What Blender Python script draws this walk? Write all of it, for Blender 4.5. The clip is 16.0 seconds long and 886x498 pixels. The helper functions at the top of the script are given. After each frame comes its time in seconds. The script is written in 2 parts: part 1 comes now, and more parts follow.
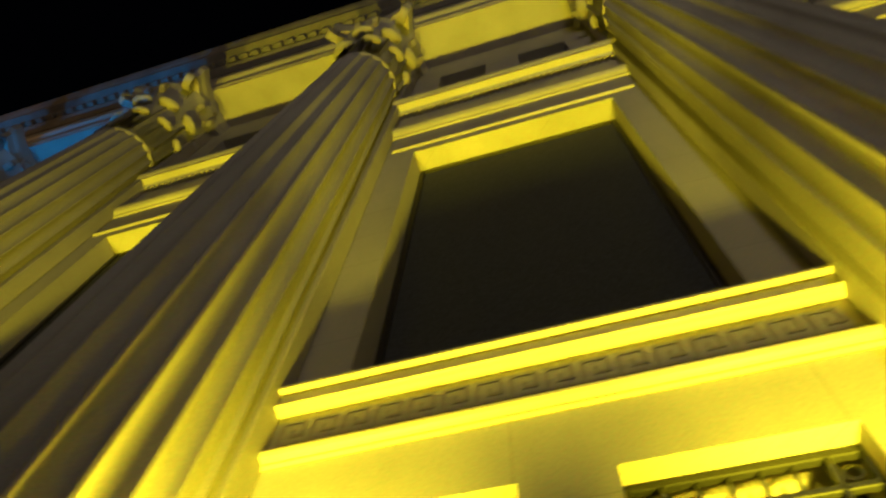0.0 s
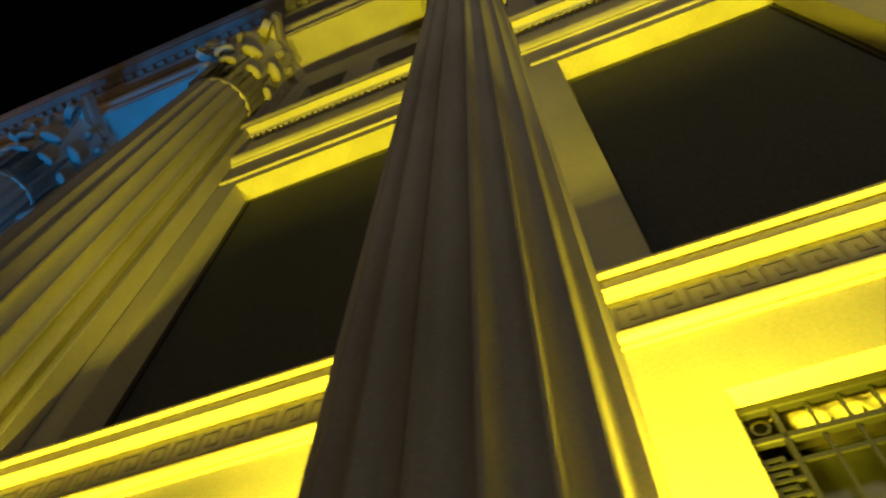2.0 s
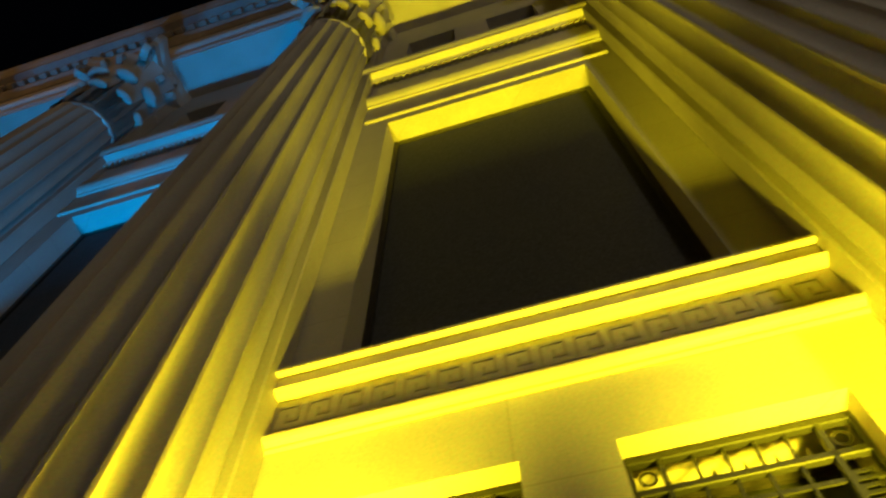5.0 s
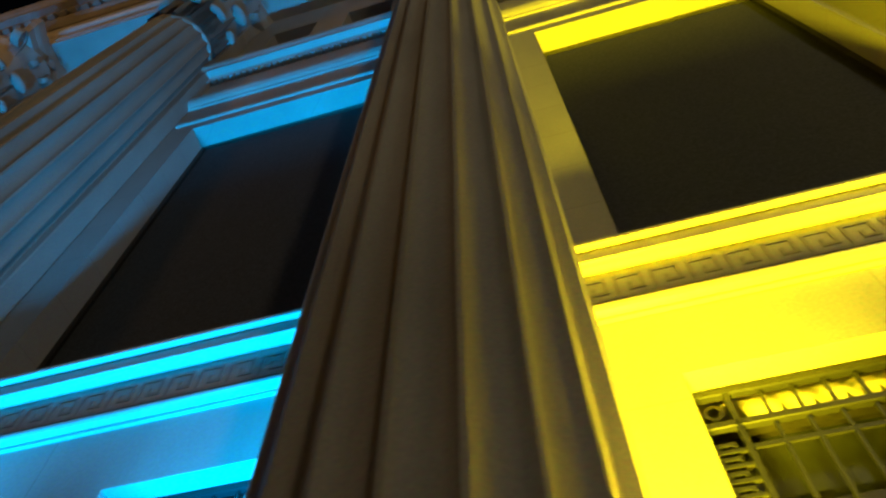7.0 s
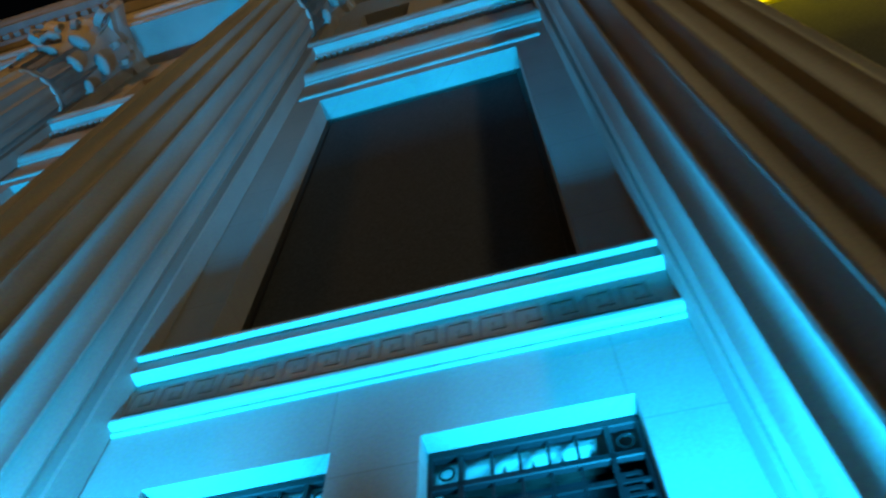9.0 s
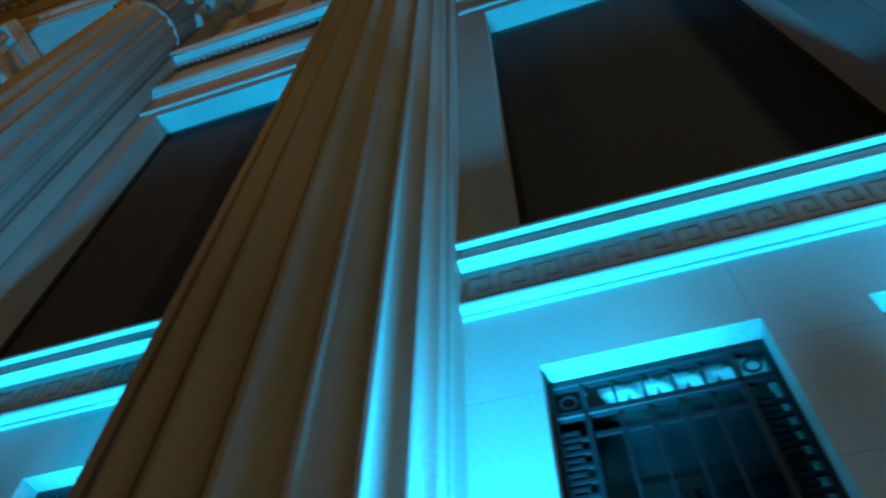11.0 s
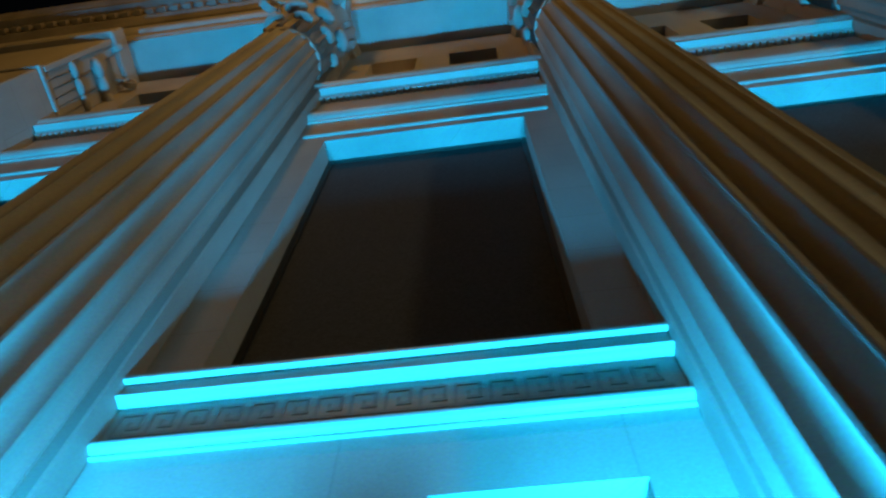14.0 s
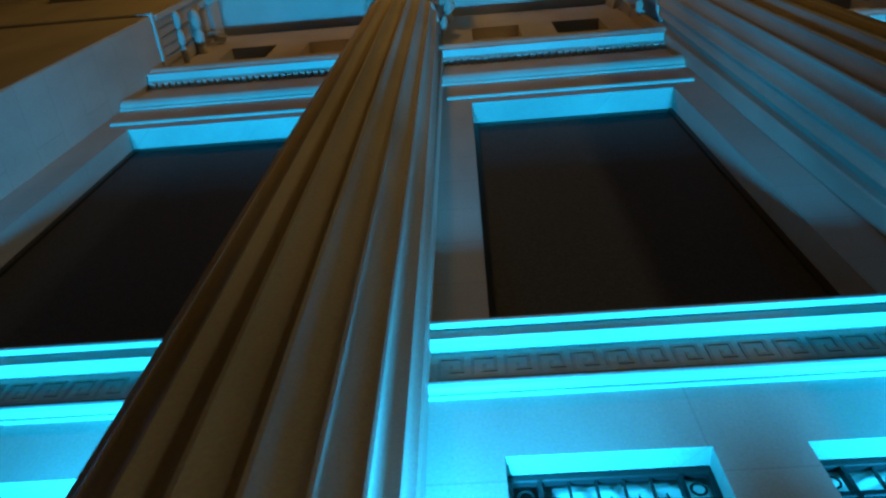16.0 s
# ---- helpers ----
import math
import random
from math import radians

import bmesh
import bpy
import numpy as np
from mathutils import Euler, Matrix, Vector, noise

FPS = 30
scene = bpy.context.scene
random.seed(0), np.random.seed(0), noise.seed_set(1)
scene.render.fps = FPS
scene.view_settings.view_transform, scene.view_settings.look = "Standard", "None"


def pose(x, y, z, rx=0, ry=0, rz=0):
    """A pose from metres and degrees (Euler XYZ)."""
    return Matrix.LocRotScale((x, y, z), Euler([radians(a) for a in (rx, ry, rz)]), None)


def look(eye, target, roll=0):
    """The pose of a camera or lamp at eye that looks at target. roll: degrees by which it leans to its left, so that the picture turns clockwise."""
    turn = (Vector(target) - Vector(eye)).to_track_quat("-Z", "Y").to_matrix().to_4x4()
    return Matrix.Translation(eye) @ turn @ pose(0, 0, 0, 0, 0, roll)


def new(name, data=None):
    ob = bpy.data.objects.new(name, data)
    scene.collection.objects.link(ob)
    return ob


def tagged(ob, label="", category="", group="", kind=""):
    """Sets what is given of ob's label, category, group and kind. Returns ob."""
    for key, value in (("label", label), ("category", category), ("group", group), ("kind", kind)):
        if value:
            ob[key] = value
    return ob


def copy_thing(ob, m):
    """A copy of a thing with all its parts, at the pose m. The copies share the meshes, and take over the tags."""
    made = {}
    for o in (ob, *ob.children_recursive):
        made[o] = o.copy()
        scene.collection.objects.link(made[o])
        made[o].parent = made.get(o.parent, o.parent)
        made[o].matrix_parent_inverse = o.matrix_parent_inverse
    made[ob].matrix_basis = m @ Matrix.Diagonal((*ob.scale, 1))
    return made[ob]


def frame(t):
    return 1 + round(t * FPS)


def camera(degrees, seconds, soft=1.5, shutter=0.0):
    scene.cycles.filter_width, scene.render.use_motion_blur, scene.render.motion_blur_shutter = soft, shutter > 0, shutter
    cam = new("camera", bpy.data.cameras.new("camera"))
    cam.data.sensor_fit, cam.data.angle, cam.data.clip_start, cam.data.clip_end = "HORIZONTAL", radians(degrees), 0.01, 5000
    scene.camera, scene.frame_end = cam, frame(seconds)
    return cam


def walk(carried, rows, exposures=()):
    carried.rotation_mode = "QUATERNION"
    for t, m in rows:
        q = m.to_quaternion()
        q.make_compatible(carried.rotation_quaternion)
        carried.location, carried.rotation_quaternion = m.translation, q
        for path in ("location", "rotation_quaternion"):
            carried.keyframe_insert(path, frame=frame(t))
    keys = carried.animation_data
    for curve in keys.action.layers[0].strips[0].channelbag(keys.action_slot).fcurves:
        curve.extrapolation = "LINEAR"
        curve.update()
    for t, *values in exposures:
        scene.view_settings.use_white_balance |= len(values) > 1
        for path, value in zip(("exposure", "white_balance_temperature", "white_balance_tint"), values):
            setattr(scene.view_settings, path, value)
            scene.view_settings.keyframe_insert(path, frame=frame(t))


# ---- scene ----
cam = camera(65.4, 16.0, soft=2.3, shutter=0.5)
PATH = [
    (0, (3.72, -0.32, 1.43), (3.385, 0.479, 3.231), 6.7),
    (0.5, (3.225, -0.35, 1.44), (2.787, 0.508, 3.193), 6.9),
    (1, (2.8, -0.425, 1.375), (2.345, 0.457, 3.11), 4.6),
    (1.5, (2.326, -0.465, 1.405), (1.894, 0.445, 3.133), 3.8),
    (2, (1.844, -0.385, 1.419), (1.447, 0.508, 3.163), 2.5),
    (2.5, (1.37, -0.375, 1.426), (1.109, 0.451, 3.228), -2.0),
    (3, (0.979, -0.429, 1.44), (0.812, 0.253, 3.313), -5.8),
    (3.5, (0.549, -0.476, 1.466), (0.278, 0.312, 3.284), -2.0),
    (4, (0.067, -0.443, 1.482), (-0.231, 0.422, 3.261), 2.1),
    (4.2, (-0.129, -0.438, 1.484), (-0.388, 0.433, 3.266), -0.3),
    (6.5, (-2.293, -0.373, 1.487), (-2.585, 0.66, 3.174), -1.4),
    (7, (-2.75, -0.339, 1.494), (-3.044, 0.673, 3.193), 0.4),
    (7.5, (-3.17, -0.34, 1.494), (-3.456, 0.711, 3.171), -0.4),
    (8, (-3.568, -0.377, 1.489), (-3.856, 0.6, 3.21), 0.8),
    (10.3, (-5.756, -0.387, 1.466), (-6.058, 0.725, 3.1), -0.1),
    (10.5, (-5.951, -0.386, 1.447), (-6.277, 0.739, 3.068), 1.0),
    (11, (-6.503, -0.397, 1.434), (-6.86, 0.687, 3.077), 0.8),
    (11.5, (-7.026, -0.347, 1.496), (-7.331, 0.693, 3.177), 3.8),
    (12, (-7.484, -0.249, 1.537), (-7.775, 0.766, 3.235), 2.1),
    (12.5, (-7.907, -0.287, 1.571), (-8.159, 0.724, 3.277), 6.0),
    (13, (-8.361, -0.407, 1.546), (-8.613, 0.518, 3.301), 6.1),
    (13.5, (-8.845, -0.481, 1.515), (-9.017, 0.422, 3.291), 1.6),
    (14, (-9.339, -0.486, 1.476), (-9.484, 0.408, 3.259), 1.9),
    (14.5, (-9.8, -0.531, 1.449), (-9.977, 0.394, 3.213), 2.9),
    (15, (-10.337, -0.593, 1.393), (-10.485, 0.351, 3.15), 1.9),
    (15.5, (-10.847, -0.623, 1.345), (-11.044, 0.333, 3.091), 3.5),
    (16, (-11.358, -0.64, 1.312), (-11.46, 0.328, 3.059), 1.4),
]
walk(cam, [(t, look(eye, target, roll)) for t, eye, target, roll in PATH],
     [(0.0, -0.65, 5700, 18), (2.0, -0.5, 5700, 18), (3.0, 0.05, 5700, 18), (4.0, 0.05, 5900, 16), (6.4, -0.7, 6100, 14), (7.0, 0.15, 6200, 12), (8.0, 0.65, 6500, 8), (10.5, 0.3, 7300, 0), (13.5, 0.76, 7300, 0), (16.0, 0.58, 7300, 0)])

# ---- night sky, street light, coloured floodlights ----
world = bpy.data.worlds.new("night_sky")
scene.world = world
world.use_nodes = True
world.node_tree.nodes["Background"].inputs[0].default_value = (0.35, 0.42, 0.6, 1)
world.node_tree.nodes["Background"].inputs[1].default_value = 0.0012

YELLOW, BLUE = (1.0, 0.8, 0.002), (0.005, 0.41, 1.0)
FLOOD_Y, FLOOD_B = 5200.0, 2700.0


def spot(name, place, target, colour, energy, size, blend, radius):
    data = bpy.data.lights.new(name, "SPOT")
    data.color, data.energy, data.spot_size, data.spot_blend, data.shadow_soft_size = colour, energy, radians(size), blend, radius
    ob = new(name, data)
    ob.matrix_world = look(place, target)
    return ob


def street_light(place, colour, energy, radius=0.5):
    data = bpy.data.lights.new("street_light", "POINT")
    data.color, data.energy, data.shadow_soft_size = colour, energy, radius
    ob = new("street_light", data)
    ob.location = place


street_light((6.0, -9.0, 11.5), (1.0, 0.82, 0.5), 1100)
street_light((-13.0, -5.0, 16.5), (1.0, 0.5, 0.12), 350)

BAY = 4.5
COLUMNS = [14.7, 10.2, 5.7, 1.2, -3.26, -7.775, -12.3]
BAYS = [-1.05 + BAY * k for k in (3, 2, 1, 0, -1, -2, -3)]
PIER_X = -16.3
FACE = 2.02

for xb in BAYS:
    yellow = xb > -3.3
    for s in (-1, 1):
        lx = xb + s * 1.39
        spot("floodlight", (lx, 1.52, 1.6), (lx + s * 0.03, 1.62, 9.0), YELLOW if yellow else BLUE, FLOOD_Y if yellow else FLOOD_B, 74, 1.0, 0.1)


# ---- materials ----
def nodes_of(name):
    m = bpy.data.materials.new(name)
    m.use_nodes = True
    t = m.node_tree
    return m, t.nodes, t.links, t.nodes["Principled BSDF"]


def stone(name, light, dark, rough=0.75, joints=None, bump=0.25, grain=60.0):
    m, n, l, b = nodes_of(name)
    co = n.new("ShaderNodeTexCoord")
    big, fine = n.new("ShaderNodeTexNoise"), n.new("ShaderNodeTexNoise")
    big.inputs["Scale"].default_value, big.inputs["Detail"].default_value = 1.1, 6
    fine.inputs["Scale"].default_value, fine.inputs["Detail"].default_value = grain, 4
    mp = n.new("ShaderNodeMapping")
    mp.inputs["Scale"].default_value = (1, 1, 0.35)
    l.new(co.outputs["Object"], mp.inputs[0])
    l.new(mp.outputs[0], big.inputs["Vector"])
    l.new(co.outputs["Object"], fine.inputs["Vector"])
    ramp = n.new("ShaderNodeValToRGB")
    ramp.color_ramp.elements[0].position, ramp.color_ramp.elements[1].position = 0.3, 0.68
    ramp.color_ramp.elements[0].color, ramp.color_ramp.elements[1].color = (*dark, 1), (*light, 1)
    l.new(big.outputs["Fac"], ramp.inputs[0])
    speck = n.new("ShaderNodeMix")
    speck.data_type, speck.blend_type = "RGBA", "MULTIPLY"
    speck.inputs["Factor"].default_value = 0.5
    l.new(ramp.outputs[0], speck.inputs["A"])
    l.new(fine.outputs["Color"], speck.inputs["B"])
    grey = n.new("ShaderNodeHueSaturation")
    grey.inputs["Saturation"].default_value, grey.inputs["Value"].default_value = 0.8, 1.15
    l.new(speck.outputs["Result"], grey.inputs["Color"])
    colour = grey.outputs[0]
    height = fine.outputs["Fac"]
    if joints:
        # courses of ashlar: x along the wall, z up
        sep, com = n.new("ShaderNodeSeparateXYZ"), n.new("ShaderNodeCombineXYZ")
        l.new(co.outputs["Object"], sep.inputs[0])
        add = n.new("ShaderNodeMath")
        l.new(sep.outputs["X"], add.inputs[0])
        l.new(sep.outputs["Y"], add.inputs[1])
        l.new(add.outputs[0], com.inputs["X"])
        l.new(sep.outputs["Z"], com.inputs["Y"])
        br = n.new("ShaderNodeTexBrick")
        br.inputs["Scale"].default_value = 1.0
        br.inputs["Brick Width"].default_value, br.inputs["Row Height"].default_value = joints
        br.inputs["Mortar Size"].default_value, br.inputs["Mortar Smooth"].default_value = 0.006, 0.3
        br.inputs["Color1"].default_value, br.inputs["Color2"].default_value, br.inputs["Mortar"].default_value = (1, 1, 1, 1), (0.9, 0.9, 0.88, 1), (0.6, 0.57, 0.52, 1)
        l.new(com.outputs[0], br.inputs["Vector"])
        mul = n.new("ShaderNodeMix")
        mul.data_type, mul.blend_type = "RGBA", "MULTIPLY"
        mul.inputs["Factor"].default_value = 0.45
        l.new(colour, mul.inputs["A"])
        l.new(br.outputs["Color"], mul.inputs["B"])
        colour = mul.outputs["Result"]
    l.new(colour, b.inputs["Base Color"])
    bm_ = n.new("ShaderNodeBump")
    bm_.inputs["Strength"].default_value, bm_.inputs["Distance"].default_value = bump, 0.006
    l.new(height, bm_.inputs["Height"])
    l.new(bm_.outputs[0], b.inputs["Normal"])
    b.inputs["Roughness"].default_value = rough
    return m


def plain(name, colour, rough, metal=0.0, noise_scale=30.0, vary=0.3, shine=0.5):
    m, n, l, b = nodes_of(name)
    co, no, ramp = n.new("ShaderNodeTexCoord"), n.new("ShaderNodeTexNoise"), n.new("ShaderNodeValToRGB")
    no.inputs["Scale"].default_value = noise_scale
    l.new(co.outputs["Object"], no.inputs["Vector"])
    ramp.color_ramp.elements[0].color = (*(c * (1 - vary) for c in colour), 1)
    ramp.color_ramp.elements[1].color = (*(min(1, c * (1 + vary)) for c in colour), 1)
    l.new(no.outputs["Fac"], ramp.inputs[0])
    l.new(ramp.outputs[0], b.inputs["Base Color"])
    b.inputs["Roughness"].default_value, b.inputs["Metallic"].default_value, b.inputs["Specular IOR Level"].default_value = rough, metal, shine
    return m


LIMESTONE = stone("limestone_wall", (0.5, 0.46, 0.4), (0.37, 0.34, 0.3), joints=(1.5, 0.62), bump=0.1)
TRIM = stone("limestone_trim", (0.52, 0.48, 0.42), (0.4, 0.37, 0.32), rough=0.45, bump=0.15)
SHAFT = stone("limestone_shaft", (0.49, 0.45, 0.38), (0.29, 0.26, 0.22), rough=0.7, bump=0.1)
CARVED = stone("limestone_carved", (0.5, 0.46, 0.4), (0.3, 0.27, 0.23), grain=35.0)
# grimy cornice stone; weaker floodlight up there is also darkened into its colour
SOILED_DIMMED = stone("soiled_dimmed_limestone", (0.3, 0.27, 0.23), (0.16, 0.145, 0.125), rough=0.85, grain=18.0)
GLASS = plain("dark_window_glass", (0.068, 0.07, 0.072), 0.75, noise_scale=45.0, vary=0.45, shine=0.05)
LOW_GLASS = plain("dark_lower_glass", (0.022, 0.024, 0.028), 0.35, noise_scale=12.0, vary=0.5, shine=0.3)
IRON = plain("black_wrought_iron", (0.014, 0.014, 0.015), 0.5, 0.2)
FRAME = plain("dark_bronze_frame", (0.03, 0.026, 0.02), 0.4, 0.5)
PAVING = stone("paving_stone", (0.2, 0.19, 0.18), (0.12, 0.115, 0.11), rough=0.85)
ASPHALT = stone("asphalt", (0.06, 0.06, 0.06), (0.035, 0.035, 0.035), rough=0.9)


def blind(name, strength):
    m, n, l, b = nodes_of(name)
    b.inputs["Base Color"].default_value = (0.45, 0.33, 0.18, 1)
    b.inputs["Roughness"].default_value = 0.9
    b.inputs["Emission Color"].default_value = (1.0, 0.5, 0.14, 1)
    b.inputs["Emission Strength"].default_value = strength
    return m


LIT_BLIND = blind("lit_window_blind", 0.2)


# ---- mesh helpers ----
def part(name, bm, material, parent, label=""):
    me = bpy.data.meshes.new(name)
    bm.to_mesh(me)
    bm.free()
    me.materials.append(material)
    ob = new(name, me)
    if parent is not None:
        ob.parent = parent
    return tagged(ob, label)


def piece(name, mesh, parent, place=(0, 0, 0), turn=0.0):
    ob = new(name, mesh)
    ob.parent = parent
    ob.matrix_basis = pose(*place, 0, 0, turn)
    return ob


def mesh_of(name, bm, material):
    me = bpy.data.meshes.new(name)
    bm.to_mesh(me)
    bm.free()
    me.materials.append(material)
    return me


def smooth(ob_or_mesh, angle=40):
    me = ob_or_mesh.data if hasattr(ob_or_mesh, "data") else ob_or_mesh
    me.polygons.foreach_set("use_smooth", [True] * len(me.polygons))
    me.set_sharp_from_angle(angle=radians(angle))


def box(bm, x0, y0, z0, x1, y1, z1, bevel=0.0):
    geo = bmesh.ops.create_cube(bm, size=1.0, matrix=Matrix.Translation(((x0 + x1) / 2, (y0 + y1) / 2, (z0 + z1) / 2)) @ Matrix.Diagonal((x1 - x0, y1 - y0, z1 - z0, 1)))
    if bevel:
        edges = {e for v in geo["verts"] for e in v.link_edges}
        bmesh.ops.bevel(bm, geom=list(edges), offset=bevel, segments=1, affect="EDGES")


def extrude_x(profile, x0, x1):
    """A closed outline of (y, z) drawn out along x."""
    bm = bmesh.new()
    a = [bm.verts.new((x0, y, z)) for y, z in profile]
    b = [bm.verts.new((x1, y, z)) for y, z in profile]
    k = len(profile)
    for i in range(k):
        bm.faces.new((a[i], a[(i + 1) % k], b[(i + 1) % k], b[i]))
    bm.faces.new(list(reversed(a)))
    bm.faces.new(b)
    bmesh.ops.recalc_face_normals(bm, faces=bm.faces)
    return bm


def pierced_wall(xs, zs, y0, y1, holes):
    """A wall from y0 to y1 over the grid xs, zs, with holes (x0, x1, z0, z1) right through it."""
    xs = sorted({round(v, 4) for v in [*xs, *(h[0] for h in holes), *(h[1] for h in holes)]})
    zs = sorted({round(v, 4) for v in [*zs, *(h[2] for h in holes), *(h[3] for h in holes)]})
    bm = bmesh.new()

    def solid(i, j):
        if not (0 <= i < len(xs) - 1 and 0 <= j < len(zs) - 1):
            return False
        cx, cz = (xs[i] + xs[i + 1]) / 2, (zs[j] + zs[j + 1]) / 2
        return not any(a < cx < b and c < cz < d for a, b, c, d in holes)

    def quad(*p):
        bm.faces.new([bm.verts.new(v) for v in p])

    for i in range(len(xs) - 1):
        for j in range(len(zs) - 1):
            if not solid(i, j):
                continue
            a, b, c, d = xs[i], xs[i + 1], zs[j], zs[j + 1]
            quad((a, y0, c), (b, y0, c), (b, y0, d), (a, y0, d))
            quad((b, y1, c), (a, y1, c), (a, y1, d), (b, y1, d))
            if not solid(i - 1, j):
                quad((a, y1, c), (a, y0, c), (a, y0, d), (a, y1, d))
            if not solid(i + 1, j):
                quad((b, y0, c), (b, y1, c), (b, y1, d), (b, y0, d))
            if not solid(i, j - 1):
                quad((a, y1, c), (b, y1, c), (b, y0, c), (a, y0, c))
            if not solid(i, j + 1):
                quad((a, y0, d), (b, y0, d), (b, y1, d), (a, y1, d))
    bmesh.ops.remove_doubles(bm, verts=bm.verts, dist=1e-4)
    return bm


def thing(name, place, label, category, group="", kind=""):
    ob = new(name)
    ob.empty_display_size = 0.2
    ob.matrix_basis = pose(*place)
    return tagged(ob, label, category, group, kind)


# ---- ground ----
bm = bmesh.new()
box(bm, -400, -400, -0.4, 400, -4.0, -0.13)
tagged(part("road", bm, ASPHALT, None), "dark asphalt street before the building", "road", kind="structure")
bm = bmesh.new()
box(bm, -60, -4.0, -0.4, 60, 3.0, 0.0, 0.01)
tagged(part("pavement", bm, PAVING, None), "grey stone pavement along the colonnade", "pavement", kind="structure")

# ---- facade wall ----
EAST, WEST, TOP = 17.0, -24.0, 15.7
UP_HALF, UP_Z0, UP_Z1 = 1.266, 4.85, 9.885
LOW_HALF, LOW_OFF, LOW_Z0, LOW_Z1 = 0.522, 0.756, 1.5, 3.88
LOW_SHIFT = 0.035
ATT_HALF, ATT_OFF, ATT_Z0, ATT_Z1 = 0.43, 0.73, 13.45, 14.4
holes = []
for xb in BAYS:
    holes.append((xb - UP_HALF, xb + UP_HALF, UP_Z0, UP_Z1))
    for s in (-1, 1):
        holes.append((xb + LOW_SHIFT + s * LOW_OFF - LOW_HALF, xb + LOW_SHIFT + s * LOW_OFF + LOW_HALF, LOW_Z0, LOW_Z1))
        holes.append((xb + s * ATT_OFF - ATT_HALF, xb + s * ATT_OFF + ATT_HALF, ATT_Z0, ATT_Z1))
wall = part("wall_north", pierced_wall([WEST, EAST], [0, 22], FACE, FACE + 0.8, holes), LIMESTONE, None)
tagged(wall, "pale limestone ashlar bank facade lit yellow and blue", "wall", kind="structure")
bm = bmesh.new()
box(bm, WEST, FACE + 2.2, 0, EAST, FACE + 2.4, 22)
tagged(part("wall_inner", bm, plain("dark_room_wall", (0.05, 0.05, 0.05), 0.9), None), "dark unlit rooms behind the windows", "wall", kind="structure")

# end pier with its flat capital
pier = thing("end_pier", (PIER_X, 1.05, 0), "plain square limestone pier closing the colonnade", "pier", kind="structure")
bm = bmesh.new()
box(bm, WEST - PIER_X, 0, 0, 0, 1.0, TOP, 0.02)
part("pier_block", bm, LIMESTONE, pier)


# ---- windows ----
def upper_window(xb, number):
    w = thing(f"window_{number}", (xb, FACE + 0.27, 4.95), "tall dark window pane set in a deep stone reveal", "window", "tall windows", "structure")
    bm = bmesh.new()
    hw, h = UP_HALF, UP_Z1 - 4.95
    box(bm, -hw, 0.0, 0, -hw + 0.06, 0.08, h)
    box(bm, hw - 0.06, 0.0, 0, hw, 0.08, h)
    box(bm, -hw + 0.06, 0.0, h - 0.06, hw - 0.06, 0.08, h)
    box(bm, -hw + 0.06, 0.0, 0, hw - 0.06, 0.08, 0.06)
    part("window_frame", bm, FRAME, w)
    bm = bmesh.new()
    box(bm, -hw + 0.06, 0.03, 0.06, hw - 0.06, 0.045, h - 0.06)
    part("pane", bm, GLASS, w, "dark reflecting window glass")


def attic_window(x, number, lit):
    w = thing(f"window_{number}", (x, FACE + 0.28, ATT_Z0), "small attic window with a warm lit blind" if lit else "small dark attic window", "window", "attic windows", "structure")
    h = ATT_Z1 - ATT_Z0
    bm = bmesh.new()
    box(bm, -ATT_HALF, 0, 0, ATT_HALF, 0.06, 0.07)
    box(bm, -ATT_HALF, 0, h - 0.06, ATT_HALF, 0.06, h)
    box(bm, -ATT_HALF, 0, 0.07, -ATT_HALF + 0.05, 0.06, h - 0.06)
    box(bm, ATT_HALF - 0.05, 0, 0.07, ATT_HALF, 0.06, h - 0.06)
    part("window_frame", bm, FRAME, w)
    bm = bmesh.new()
    box(bm, -ATT_HALF + 0.05, 0.025, 0.07, ATT_HALF - 0.05, 0.035, h - 0.06)
    part("pane", bm, LIT_BLIND if lit else GLASS, w)


number = 0
for xb in BAYS:
    number += 1
    upper_window(xb, number)
for i, xb in enumerate(BAYS):
    for s in (-1, 1):
        number += 1
        attic_window(xb + s * ATT_OFF, number, lit=(i == 5 and s == -1) or (i == 6 and s == 1))


# ---- iron grilles in the lower windows ----
def key_band(bm, x0, x1, z0, z1, y0, y1, unit):
    """An upright run of square-hooked scrolls between x0 and x1."""
    t = (x1 - x0) * 0.14
    z = z0
    while z + unit < z1:
        box(bm, x0, y0, z, x1, y1, z + t)
        box(bm, x0, y0, z + t, x0 + t, y1, z + unit * 0.72)
        box(bm, x0 + t, y0, z + unit * 0.72 - t, x1 - 2 * t, y1, z + unit * 0.72)
        box(bm, x1 - 3 * t, y0, z + unit * 0.36, x1 - 2 * t, y1, z + unit * 0.72 - t)
        z += unit


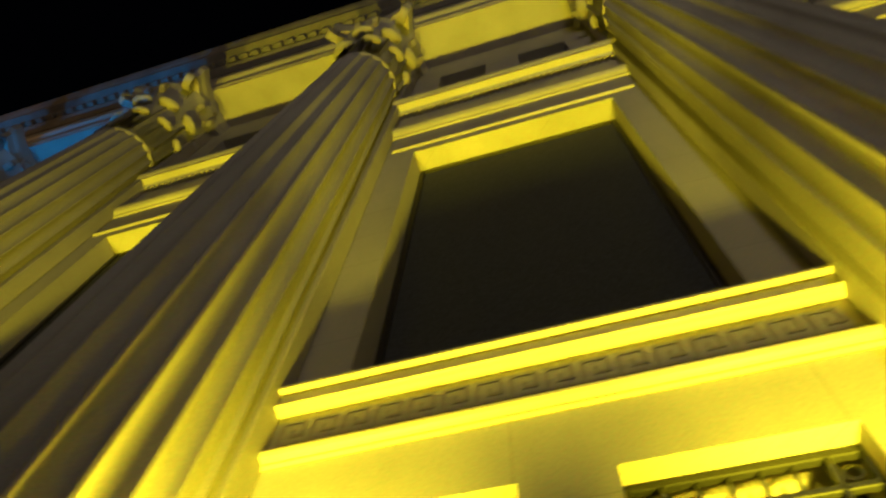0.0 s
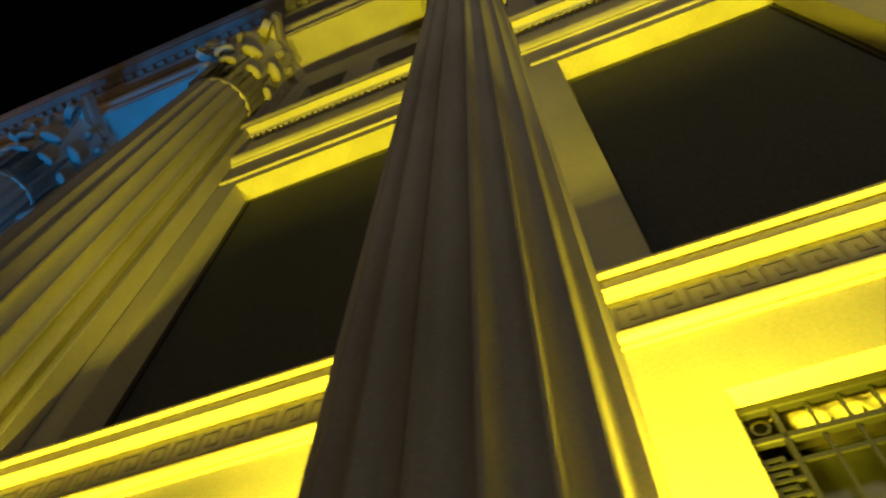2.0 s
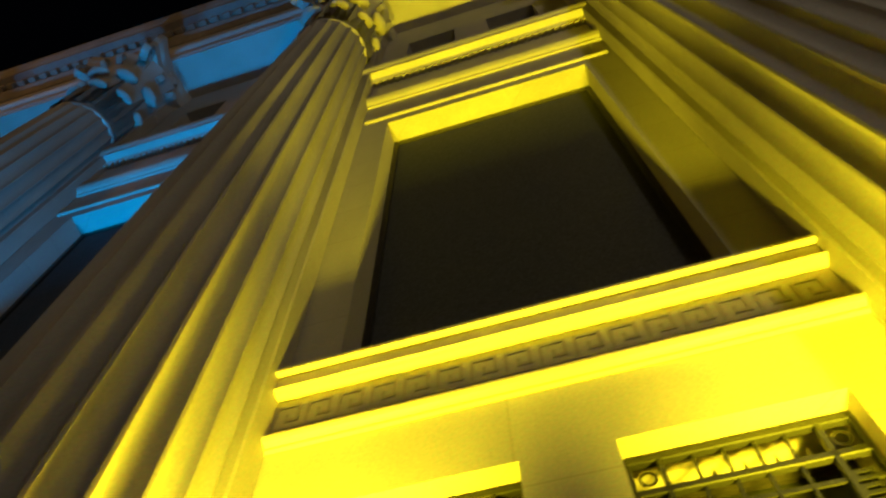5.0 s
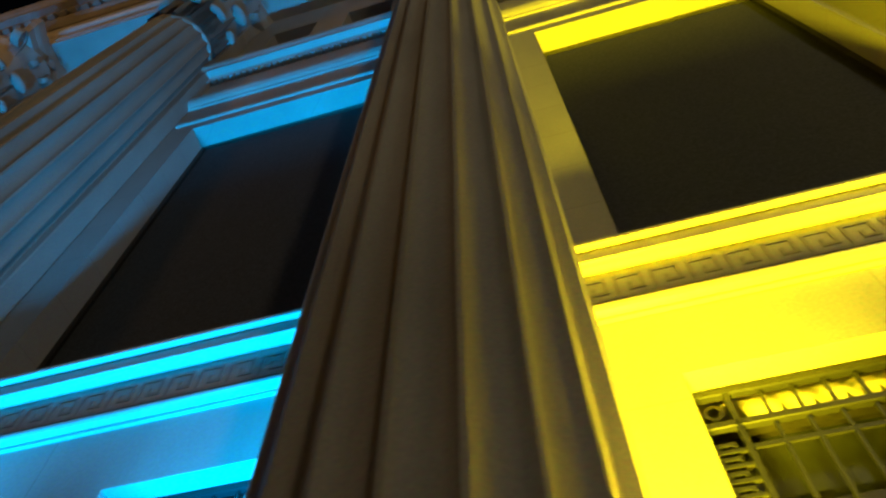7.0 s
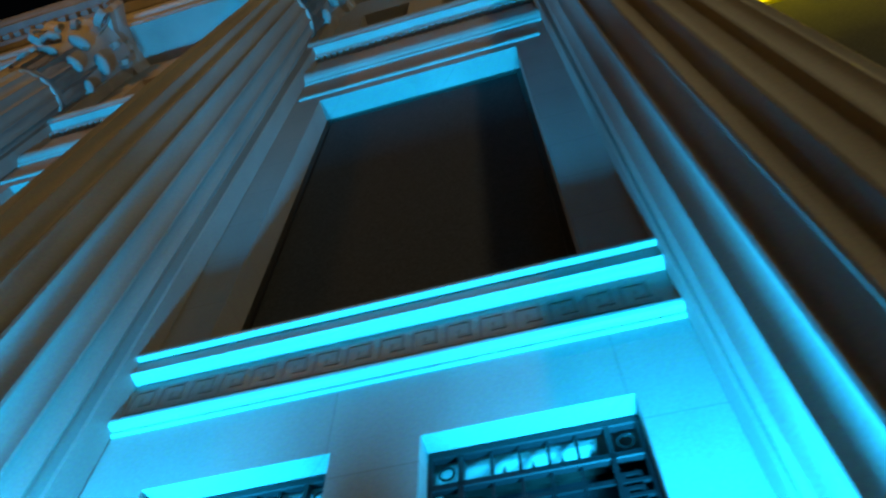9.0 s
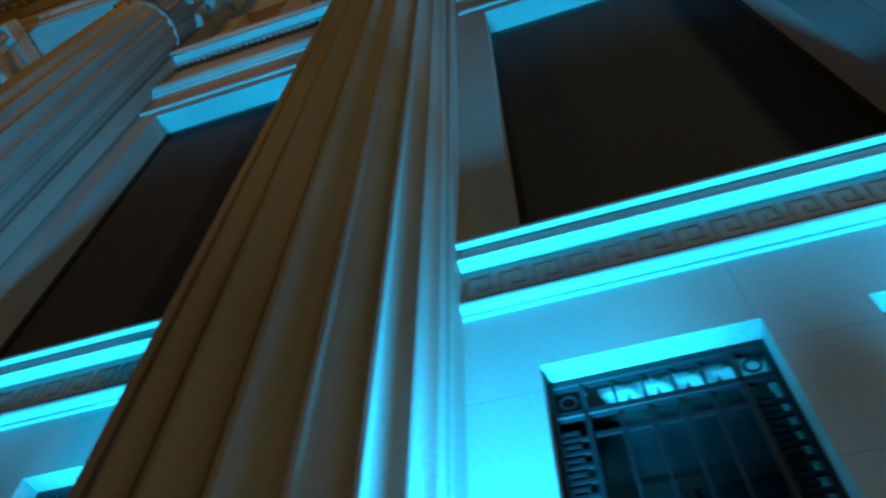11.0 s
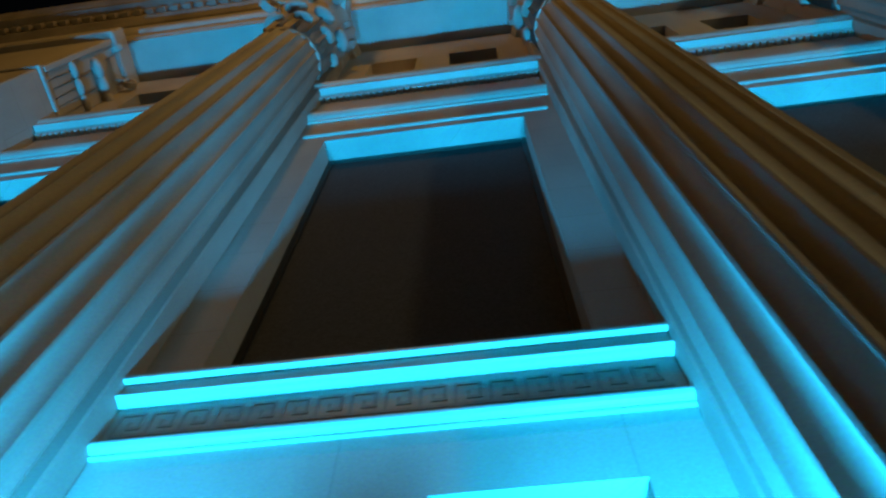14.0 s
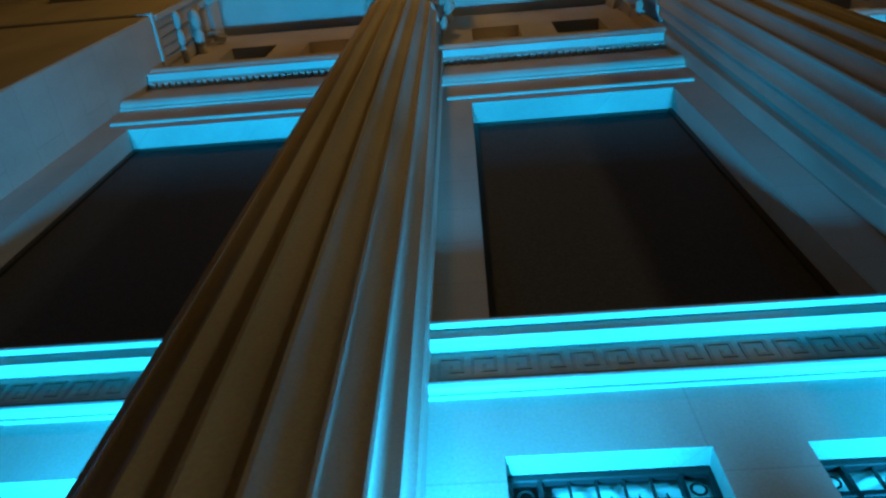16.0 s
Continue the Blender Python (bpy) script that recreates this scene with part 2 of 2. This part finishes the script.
def grille():
    g = thing("window_grille", (0, 0, 0), "black wrought-iron grille with key-pattern side bands in a lower window", "window grille", "lower window grilles")
    hw, h = LOW_HALF - 0.004, LOW_Z1 - LOW_Z0
    bm = bmesh.new()
    box(bm, -hw, 0, h - 0.05, hw, 0.05, h - 0.004, 0.006)
    part("top_rail", bm, IRON, g)
    bm = bmesh.new()
    box(bm, -hw, 0, h - 0.24, hw, 0.045, h - 0.2, 0.006)
    part("middle_rail", bm, IRON, g)
    bm = bmesh.new()
    box(bm, -hw, 0, 0.002, hw, 0.045, 0.05, 0.006)
    part("bottom_rail", bm, IRON, g)
    for x in (-hw, -hw + 0.15, hw - 0.175, hw - 0.025):
        bm = bmesh.new()
        box(bm, x, 0, 0.05, x + 0.025, 0.045, h - 0.05)
        part("stile", bm, IRON, g)
    for x0, x1 in ((-hw + 0.025, -hw + 0.15), (hw - 0.15, hw - 0.025)):
        bm = bmesh.new()
        key_band(bm, x0, x1, 0.06, h - 0.24, 0.01, 0.035, 0.075)
        part("key_band", bm, IRON, g)
        bm = bmesh.new()
        bmesh.ops.create_circle(bm, segments=18, radius=0.045)
        ring = bmesh.ops.extrude_edge_only(bm, edges=bm.edges[:])
        for v in [e for e in ring["geom"] if isinstance(e, bmesh.types.BMVert)]:
            v.co *= 0.66
        bmesh.ops.solidify(bm, geom=bm.faces[:], thickness=0.025)
        bmesh.ops.transform(bm, matrix=pose((x0 + x1) / 2, 0.03, h - 0.125, 90), verts=bm.verts)
        part("rosette", bm, IRON, g)
    n = 4
    for i in range(n):
        x = -hw + 0.175 + (2 * hw - 0.35) * (i + 1) / (n + 1)
        bm = bmesh.new()
        box(bm, x - 0.008, 0.014, 0.05, x + 0.008, 0.03, h - 0.05)
        bmesh.ops.create_cone(bm, segments=6, radius1=0.014, radius2=0.0, depth=0.06, matrix=pose(x + 0.06, 0.02, h - 0.17))
        part("bar", bm, IRON, g)
    for z in (h * 0.3, h * 0.6, h - 0.36):
        bm = bmesh.new()
        box(bm, -hw + 0.175, 0.016, z, hw - 0.175, 0.03, z + 0.022)
        part("cross_bar", bm, IRON, g)
    return g


def lower_window(x, n):
    w = thing(f"window_{n}", (x, FACE + 0.42, LOW_Z0), "dark ground-floor window behind an iron grille", "window", "lower windows", "structure")
    h = LOW_Z1 - LOW_Z0
    bm = bmesh.new()
    box(bm, -LOW_HALF, 0, 0, -LOW_HALF + 0.07, 0.07, h)
    box(bm, LOW_HALF - 0.07, 0, 0, LOW_HALF, 0.07, h)
    box(bm, -LOW_HALF + 0.07, 0, h - 0.07, LOW_HALF - 0.07, 0.07, h)
    box(bm, -LOW_HALF + 0.07, 0, h - 0.52, LOW_HALF - 0.07, 0.07, h - 0.46)
    box(bm, -0.03, 0, 0, 0.03, 0.07, h - 0.52)
    part("window_frame", bm, FRAME, w)
    bm = bmesh.new()
    box(bm, -LOW_HALF + 0.07, 0.03, 0.01, LOW_HALF - 0.07, 0.04, h - 0.07)
    part("pane", bm, LOW_GLASS, w)


first_grille = grille()
made = False
for xb in BAYS:
    for s in (-1, 1):
        number += 1
        lower_window(xb + LOW_SHIFT + s * LOW_OFF, number)
        m = pose(xb + LOW_SHIFT + s * LOW_OFF, FACE + 0.13, LOW_Z0)
        if made:
            copy_thing(first_grille, m)
        else:
            first_grille.matrix_basis = m
            made = True


# ---- sill course with its meander frieze, one length to a bay ----
def key_mesh(w, h, d):
    """One square-hooked key of a meander, standing proud of the frieze."""
    bm = bmesh.new()
    t = h * 0.11
    for x0, z0, x1, z1 in ((0, 0, t, h), (t, h - t, w * 0.8, h), (w * 0.8 - t, h * 0.28, w * 0.8, h - t), (w * 0.36, h * 0.28, w * 0.8 - t, h * 0.28 + t),
                           (w * 0.36, h * 0.28 + t, w * 0.36 + t, h * 0.62), (t, 0, w, t)):
        box(bm, x0, -d, z0, x1, 0, z1)
    return mesh_of("meander_key", bm, CARVED)


LOWER_BAND = [(2.08, 4.33), (1.994, 4.33), (1.99, 4.338), (1.996, 4.346), (1.99, 4.35), (1.972, 4.352), (1.95, 4.36), (1.937, 4.374), (1.935, 4.392), (1.98, 4.4), (2.08, 4.4)]
FRIEZE = [(2.08, 4.4), (1.995, 4.4), (1.995, 4.735), (2.08, 4.735)]
UPPER_BAND = [(2.08, 4.735), (1.99, 4.735), (1.965, 4.737), (1.94, 4.743), (1.915, 4.745), (1.902, 4.75), (1.898, 4.757), (1.905, 4.763), (1.921, 4.766), (1.921, 4.876), (2.08, 4.876)]
KEY = key_mesh(0.2, 0.2, 0.006)
for xb in BAYS:
    c = thing("sill_course", (xb, 0, 0), "moulded limestone sill course with a greek key frieze", "sill", "sill courses", "structure")
    part("lower_band", extrude_x(LOWER_BAND, -1.76, 1.76), TRIM, c)
    part("frieze", extrude_x(FRIEZE, -1.76, 1.76), TRIM, c)
    part("upper_band", extrude_x(UPPER_BAND, -1.76, 1.76), TRIM, c)
    part("window_sill", extrude_x([(FACE, 4.876), (1.885, 4.876), (1.876, 4.879), (1.872, 4.888), (1.874, 4.915), (FACE, 4.94)], -1.76, 1.76), TRIM, c)
    part("inner_sill", extrude_x([(2.31, 4.85), (FACE, 4.85), (FACE, 4.94), (2.31, 4.95)], -1.264, 1.264), TRIM, c)
    for i in range(16):
        piece("meander_key", KEY, c, (-1.6 + 0.2 * i, 1.995, 4.48))

# ---- window heads ----
bm = bmesh.new()
box(bm, -0.03, -0.08, 0, 0.03, 0.0, 0.104)
DENTIL = mesh_of("dentil", bm, TRIM)
BEAD = [(2.10, 10.08), (2.0, 10.08), (1.985, 10.1), (1.985, 10.13), (2.10, 10.13)]
FASCIA = [(2.10, 10.13), (2.015, 10.13), (2.015, 10.74), (2.10, 10.74)]
MID_BAND = [(2.10, 10.74), (1.99, 10.74), (1.98, 10.78), (1.945, 10.80), (1.915, 10.85), (1.905, 10.9), (1.905, 10.97), (2.10, 10.99)]
HEAD_FRIEZE = [(2.10, 10.99), (2.0, 10.99), (2.0, 11.85), (2.10, 11.85)]
CORNICE = [(2.10, 11.85), (1.93, 11.85), (1.9, 11.89), (1.8, 11.9), (1.795, 12.0), (1.775, 12.03), (1.76, 12.1), (1.76, 12.14), (2.10, 12.2)]
for xb in BAYS:
    c = thing("window_head", (xb, 0, 0), "limestone window head with dentils under a small cornice", "window cornice", "window heads", "structure")
    part("bead", extrude_x(BEAD, -1.58, 1.58), TRIM, c)
    part("fascia", extrude_x(FASCIA, -1.6, 1.6), TRIM, c)
    part("moulding", extrude_x(MID_BAND, -1.735, 1.735), TRIM, c)
    part("frieze", extrude_x(HEAD_FRIEZE, -1.65, 1.65), TRIM, c)
    part("cornice", extrude_x(CORNICE, -1.735, 1.735), TRIM, c)
    for i in range(33):
        piece("dentil", DENTIL, c, (-1.62 + 3.24 * i / 32, 2.0, 11.746))

# ---- columns ----
AXIS, NECK = 1.5, 12.7


def shaft_mesh():
    flutes, per = 20, 10
    levels = [(0.95, 0.64), (3.0, 0.637), (5.0, 0.63), (7.0, 0.62), (9.0, 0.606), (11.0, 0.588), (12.35, 0.573)]
    rows = []

    def ring(z, r, deep):
        out = []
        for k in range(flutes):
            for j in range(per):
                u = j / per
                a = (k + u) / flutes * 2 * math.pi
                # a narrow fillet, then a round hollow
                v = (u - 0.16) / 0.84
                d = 0.0 if v <= 0 else math.sqrt(max(0.0, 1 - (2 * v - 1) ** 2)) * deep
                out.append(((r - d) * math.cos(a), (r - d) * math.sin(a), z))
        return out

    rows.append(ring(0.95, 0.66, 0.0))
    for z, r in levels:
        rows.append(ring(z + (0.05 if z < 1 else 0), r, 0.048 * r / 0.64))
    rows.append(ring(12.5, 0.57, 0.045))
    rows.append(ring(12.58, 0.53, 0.0))
    n = flutes * per
    verts = [v for r in rows for v in r]
    faces = [(i * n + j, i * n + (j + 1) % n, (i + 1) * n + (j + 1) % n, (i + 1) * n + j) for i in range(len(rows) - 1) for j in range(n)]
    me = bpy.data.meshes.new("shaft")
    me.from_pydata(verts, [], faces)
    me.materials.append(SHAFT)
    smooth(me, 38)
    return me


def turned(profile, segments=48):
    bm = bmesh.new()
    rows = [[bm.verts.new((r * math.cos(2 * math.pi * k / segments), r * math.sin(2 * math.pi * k / segments), z)) for k in range(segments)] for r, z in profile]
    for a, b in zip(rows, rows[1:]):
        for k in range(segments):
            bm.faces.new((a[k], a[(k + 1) % segments], b[(k + 1) % segments], b[k]))
    bm.faces.new(list(reversed(rows[0])))
    bm.faces.new(rows[-1])
    return bm


def leaf_mesh(height, width, curl, lean, reach, tip):
    """An acanthus leaf: lobed edges, a raised midrib, a broad round tip rolling outwards and down; x is outwards."""
    bm = bmesh.new()
    rows, cols = 15, 9
    grid = []
    for i in range(rows):
        s = i / (rows - 1)
        roll = max(0.0, (s - 0.62) / 0.38)
        up = height * min(s, 0.62) / 0.72 + curl * 1.5 * math.sin(roll * math.pi * 0.95)
        out = lean * s ** 1.5 + curl * (1 - math.cos(roll * math.pi * 0.95))
        w = width * (0.9 + 0.16 * math.sin(2.2 * math.pi * s)) * math.sqrt(max(0.03, 1 - max(0.0, (s - 0.72) / 0.28) ** 2))
        w *= 1 + 0.06 * math.cos(s * 8 * math.pi) * (1 - roll)
        line = []
        for j in range(cols):
            v = 2 * j / (cols - 1) - 1
            rib = 0.03 * math.exp(-(v * 5) ** 2) + 0.012 * math.cos(v * 3 * math.pi)
            line.append(bm.verts.new((out + rib - 0.05 * v * v, v * w / 2, up - 0.03 * abs(v) * s)))
        grid.append(line)
    for a, b in zip(grid, grid[1:]):
        for j in range(cols - 1):
            bm.faces.new((a[j], a[j + 1], b[j + 1], b[j]))
    bmesh.ops.solidify(bm, geom=bm.faces[:], thickness=0.04)
    bmesh.ops.recalc_face_normals(bm, faces=bm.faces)
    # the heavy rounded tip that hangs over
    crest = height * 0.62 / 0.72 + curl * 0.9
    bmesh.ops.create_icosphere(bm, subdivisions=3, radius=1.0, matrix=Matrix.Translation((reach, 0, crest)) @ Matrix.Rotation(radians(28), 4, "Y") @ Matrix.Diagonal((tip * 0.62, tip, tip * 0.5, 1)))
    return bm


def scroll_mesh(radius, width):
    """A volute: a spiral band, with a stalk running down and in to the bell; x is outwards."""
    bm = bmesh.new()
    line = [(-0.62, -1.25), (-0.45, -0.85), (-0.27, -0.42), (-0.08, -0.05)]
    turns = 26
    for i in range(turns):
        a = math.radians(125) - i / (turns - 1) * math.radians(560)
        r = radius * (1 - 0.8 * i / (turns - 1))
        line.append((0.12 + r * math.cos(a), -0.02 + r * math.sin(a) - radius * 0.2))
    t = radius * 0.15
    prev = None
    for k, (x, z) in enumerate(line):
        p = line[max(0, k - 1)]
        q = line[min(len(line) - 1, k + 1)]
        d = Vector((q[0] - p[0], q[1] - p[1])).normalized()
        nx, nz = -d.y * t, d.x * t
        w = width * (1.0 if k < 4 else 1 - 0.35 * (k - 4) / turns) / 2
        ring = [bm.verts.new(v) for v in ((x + nx, -w, z + nz), (x + nx, w, z + nz), (x - nx, w, z - nz), (x - nx, -w, z - nz))]
        if prev:
            for e in range(4):
                bm.faces.new((prev[e], prev[(e + 1) % 4], ring[(e + 1) % 4], ring[e]))
        else:
            bm.faces.new(ring)
        prev = ring
    bm.faces.new(list(reversed(prev)))
    bmesh.ops.recalc_face_normals(bm, faces=bm.faces)
    return bm


def abacus_bm(half, z0, z1):
    """A square slab with hollow sides and cut corners."""
    def outline(k):
        pts = []
        for q in range(4):
            a = math.radians(90 * q)
            for i in range(9):
                u = -0.9 + 1.8 * i / 8
                r = half * k * (1 - 0.2 * (1 - (u / 0.9) ** 2))
                x, y = r, u * half * k
                pts.append((x * math.cos(a) - y * math.sin(a), x * math.sin(a) + y * math.cos(a)))
        return pts
    bm = bmesh.new()
    h = z1 - z0
    rows = [[bm.verts.new((x, y, z0 + f * h)) for x, y in outline(k)] for k, f in ((0.93, 0), (0.94, 0.35), (0.97, 0.42), (1.0, 0.55), (1.0, 1.0))]
    n = len(rows[0])
    for a, b in zip(rows, rows[1:]):
        for j in range(n):
            bm.faces.new((a[j], a[(j + 1) % n], b[(j + 1) % n], b[j]))
    bm.faces.new(list(reversed(rows[0])))
    bm.faces.new(rows[-1])
    bmesh.ops.recalc_face_normals(bm, faces=bm.faces)
    return bm


LEAF_LOW = mesh_of("low_leaf", leaf_mesh(0.95, 0.4, 0.05, 0.02, 0.04, 0.165), CARVED)
LEAF_HIGH = mesh_of("high_leaf", leaf_mesh(1.62, 0.44, 0.06, 0.05, 0.1, 0.21), CARVED)
SCROLL = mesh_of("volute", scroll_mesh(0.2, 0.17), CARVED)
SMALL_SCROLL = mesh_of("small_volute", scroll_mesh(0.14, 0.12), CARVED)
for me in (LEAF_LOW, LEAF_HIGH, SCROLL, SMALL_SCROLL):
    smooth(me, 50)
SHAFT_MESH = shaft_mesh()


def column(x):
    c = thing("column", (x, AXIS, 0), "tall fluted limestone column with a carved leafy capital", "column", "columns of the facade")
    piece("shaft", SHAFT_MESH, c)
    bm = turned([(0.73, 0.3), (0.76, 0.36), (0.76, 0.46), (0.73, 0.52), (0.7, 0.56), (0.69, 0.64), (0.7, 0.7), (0.72, 0.76), (0.72, 0.84), (0.71, 0.9), (0.68, 0.95)])
    smooth(part("base", bm, TRIM, c), 50)
    bm = bmesh.new()
    box(bm, -0.605, 0.3, 0.3, 0.605, 0.515, 15.1, 0.012)
    part("respond", bm, SHAFT, c, "flat stone strip joining the column to the wall")
    bm = bmesh.new()
    box(bm, -0.77, -0.77, 0, 0.77, 0.515, 0.3, 0.015)
    part("plinth", bm, TRIM, c)
    bm = turned([(0.54, 12.55), (0.56, 12.56), (0.568, 12.58), (0.56, 12.6), (0.54, 12.62)])
    smooth(part("neck_ring", bm, TRIM, c), 50)
    cap = part("capital", turned([(0.56, 12.62), (0.57, 13.3), (0.6, 14.2), (0.68, 14.8), (0.78, 15.1), (0.72, 15.15)]), CARVED, c, "carved stone capital with two rows of curling leaves")
    smooth(cap, 50)
    for k in range(8):
        a = 45 * k + 22.5
        ca, sa = math.cos(radians(a)), math.sin(radians(a))
        piece("leaf", LEAF_LOW, cap, (0.575 * ca, 0.575 * sa, NECK - 0.06), a)
        a = 45 * k
        ca, sa = math.cos(radians(a)), math.sin(radians(a))
        piece("leaf", LEAF_HIGH, cap, (0.57 * ca, 0.57 * sa, NECK), a)
    for k in range(4):
        a = 45 + 90 * k
        ca, sa = math.cos(radians(a)), math.sin(radians(a))
        piece("volute", SCROLL, cap, (0.82 * ca, 0.82 * sa, 14.95), a)
        for s in (-1, 1):
            b = 90 * k + s * 13
            piece("volute", SMALL_SCROLL, cap, (0.57 * math.cos(radians(b)), 0.57 * math.sin(radians(b)), 14.9), b)
    part("abacus", abacus_bm(0.84, 15.12, TOP - 0.004), TRIM, c)
    for k in range(4):
        bm = bmesh.new()
        bmesh.ops.create_icosphere(bm, subdivisions=2, radius=0.14)
        for v in bm.verts:
            v.co *= 1 + 0.22 * math.cos(5 * math.atan2(v.co.y, v.co.z))
            v.co.x *= 0.5
        a = radians(90 * k)
        bmesh.ops.transform(bm, matrix=pose(0.7 * math.cos(a), 0.7 * math.sin(a), 15.33, 0, 0, 90 * k), verts=bm.verts)
        part("rosette", bm, CARVED, c)
    return c


first_column = column(COLUMNS[0])
for x in COLUMNS[1:]:
    copy_thing(first_column, pose(x, AXIS, 0))

# carved strip on the flank of the end pier, level with the capitals
for k in range(3):
    for z, me in ((NECK, LEAF_LOW), (NECK + 0.1, LEAF_HIGH)):
        piece("leaf", me, pier, (-0.03, 0.24 + 0.3 * k + (0.15 if me == LEAF_HIGH else 0), z), 0)
piece("volute", SMALL_SCROLL, pier, (0.12, 0.2, 14.95), -20)
piece("volute", SMALL_SCROLL, pier, (0.12, 0.8, 14.95), 20)
bm = bmesh.new()
box(bm, -0.02, 0.0, NECK + 0.02, 0.045, 0.1, 15.18, 0.012)
part("edge_strip", bm, TRIM, pier)
bm = bmesh.new()
box(bm, -3, -0.14, 15.2, 0.1, 1.0, TOP - 0.004, 0.03)
part("abacus", bm, TRIM, pier)
bm = bmesh.new()
box(bm, -3, -0.04, NECK - 0.1, 0.035, 1.0, NECK, 0.015)
part("neck_ring", bm, TRIM, pier)

# ---- entablature and main cornice ----
ent = thing("entablature", (0, 0, 0), "heavy limestone entablature and dentilled cornice over the columns", "entablature", kind="structure")
part("architrave", extrude_x([(FACE, TOP), (1.2, TOP), (1.2, 15.9), (1.17, 15.92), (1.17, 16.2), (FACE, 16.2)], WEST, EAST), TRIM, ent)
part("moulding", extrude_x([(FACE, 16.2), (1.17, 16.2), (1.17, 16.36), (1.13, 16.38), (1.09, 16.42), (1.07, 16.48), (FACE, 16.5)], WEST, EAST), TRIM, ent)
part("frieze", extrude_x([(FACE, 16.5), (1.16, 16.5), (1.16, 17.8), (FACE, 17.8)], WEST, EAST), TRIM, ent)
# from here up the stone colour holds both grime and dimmer floodlight
part("bed_moulding", extrude_x([(FACE, 17.8), (1.12, 17.8), (1.04, 17.9), (0.97, 17.96), (0.95, 18.0), (0.95, 18.2), (FACE, 18.2)], WEST, EAST), SOILED_DIMMED, ent)
part("cornice", extrude_x([(FACE, 18.2), (0.88, 18.2), (0.86, 18.26), (0.68, 18.28), (0.66, 18.5), (0.62, 18.56), (0.57, 18.7), (0.55, 18.8), (FACE, 18.9)], WEST, EAST), SOILED_DIMMED, ent)
bm = bmesh.new()
box(bm, -0.09, -0.12, 0, 0.09, 0.0, 0.176, 0.012)
BLOCK = mesh_of("cornice_block", bm, SOILED_DIMMED)
x = WEST + 0.2
while x < EAST:
    piece("dentil", BLOCK, ent, (x, 0.95, 18.02))
    x += 0.3
bm = bmesh.new()
box(bm, WEST, 1.1, 18.9, EAST, FACE + 0.5, 19.6, 0.02)
part("parapet", bm, LIMESTONE, ent)
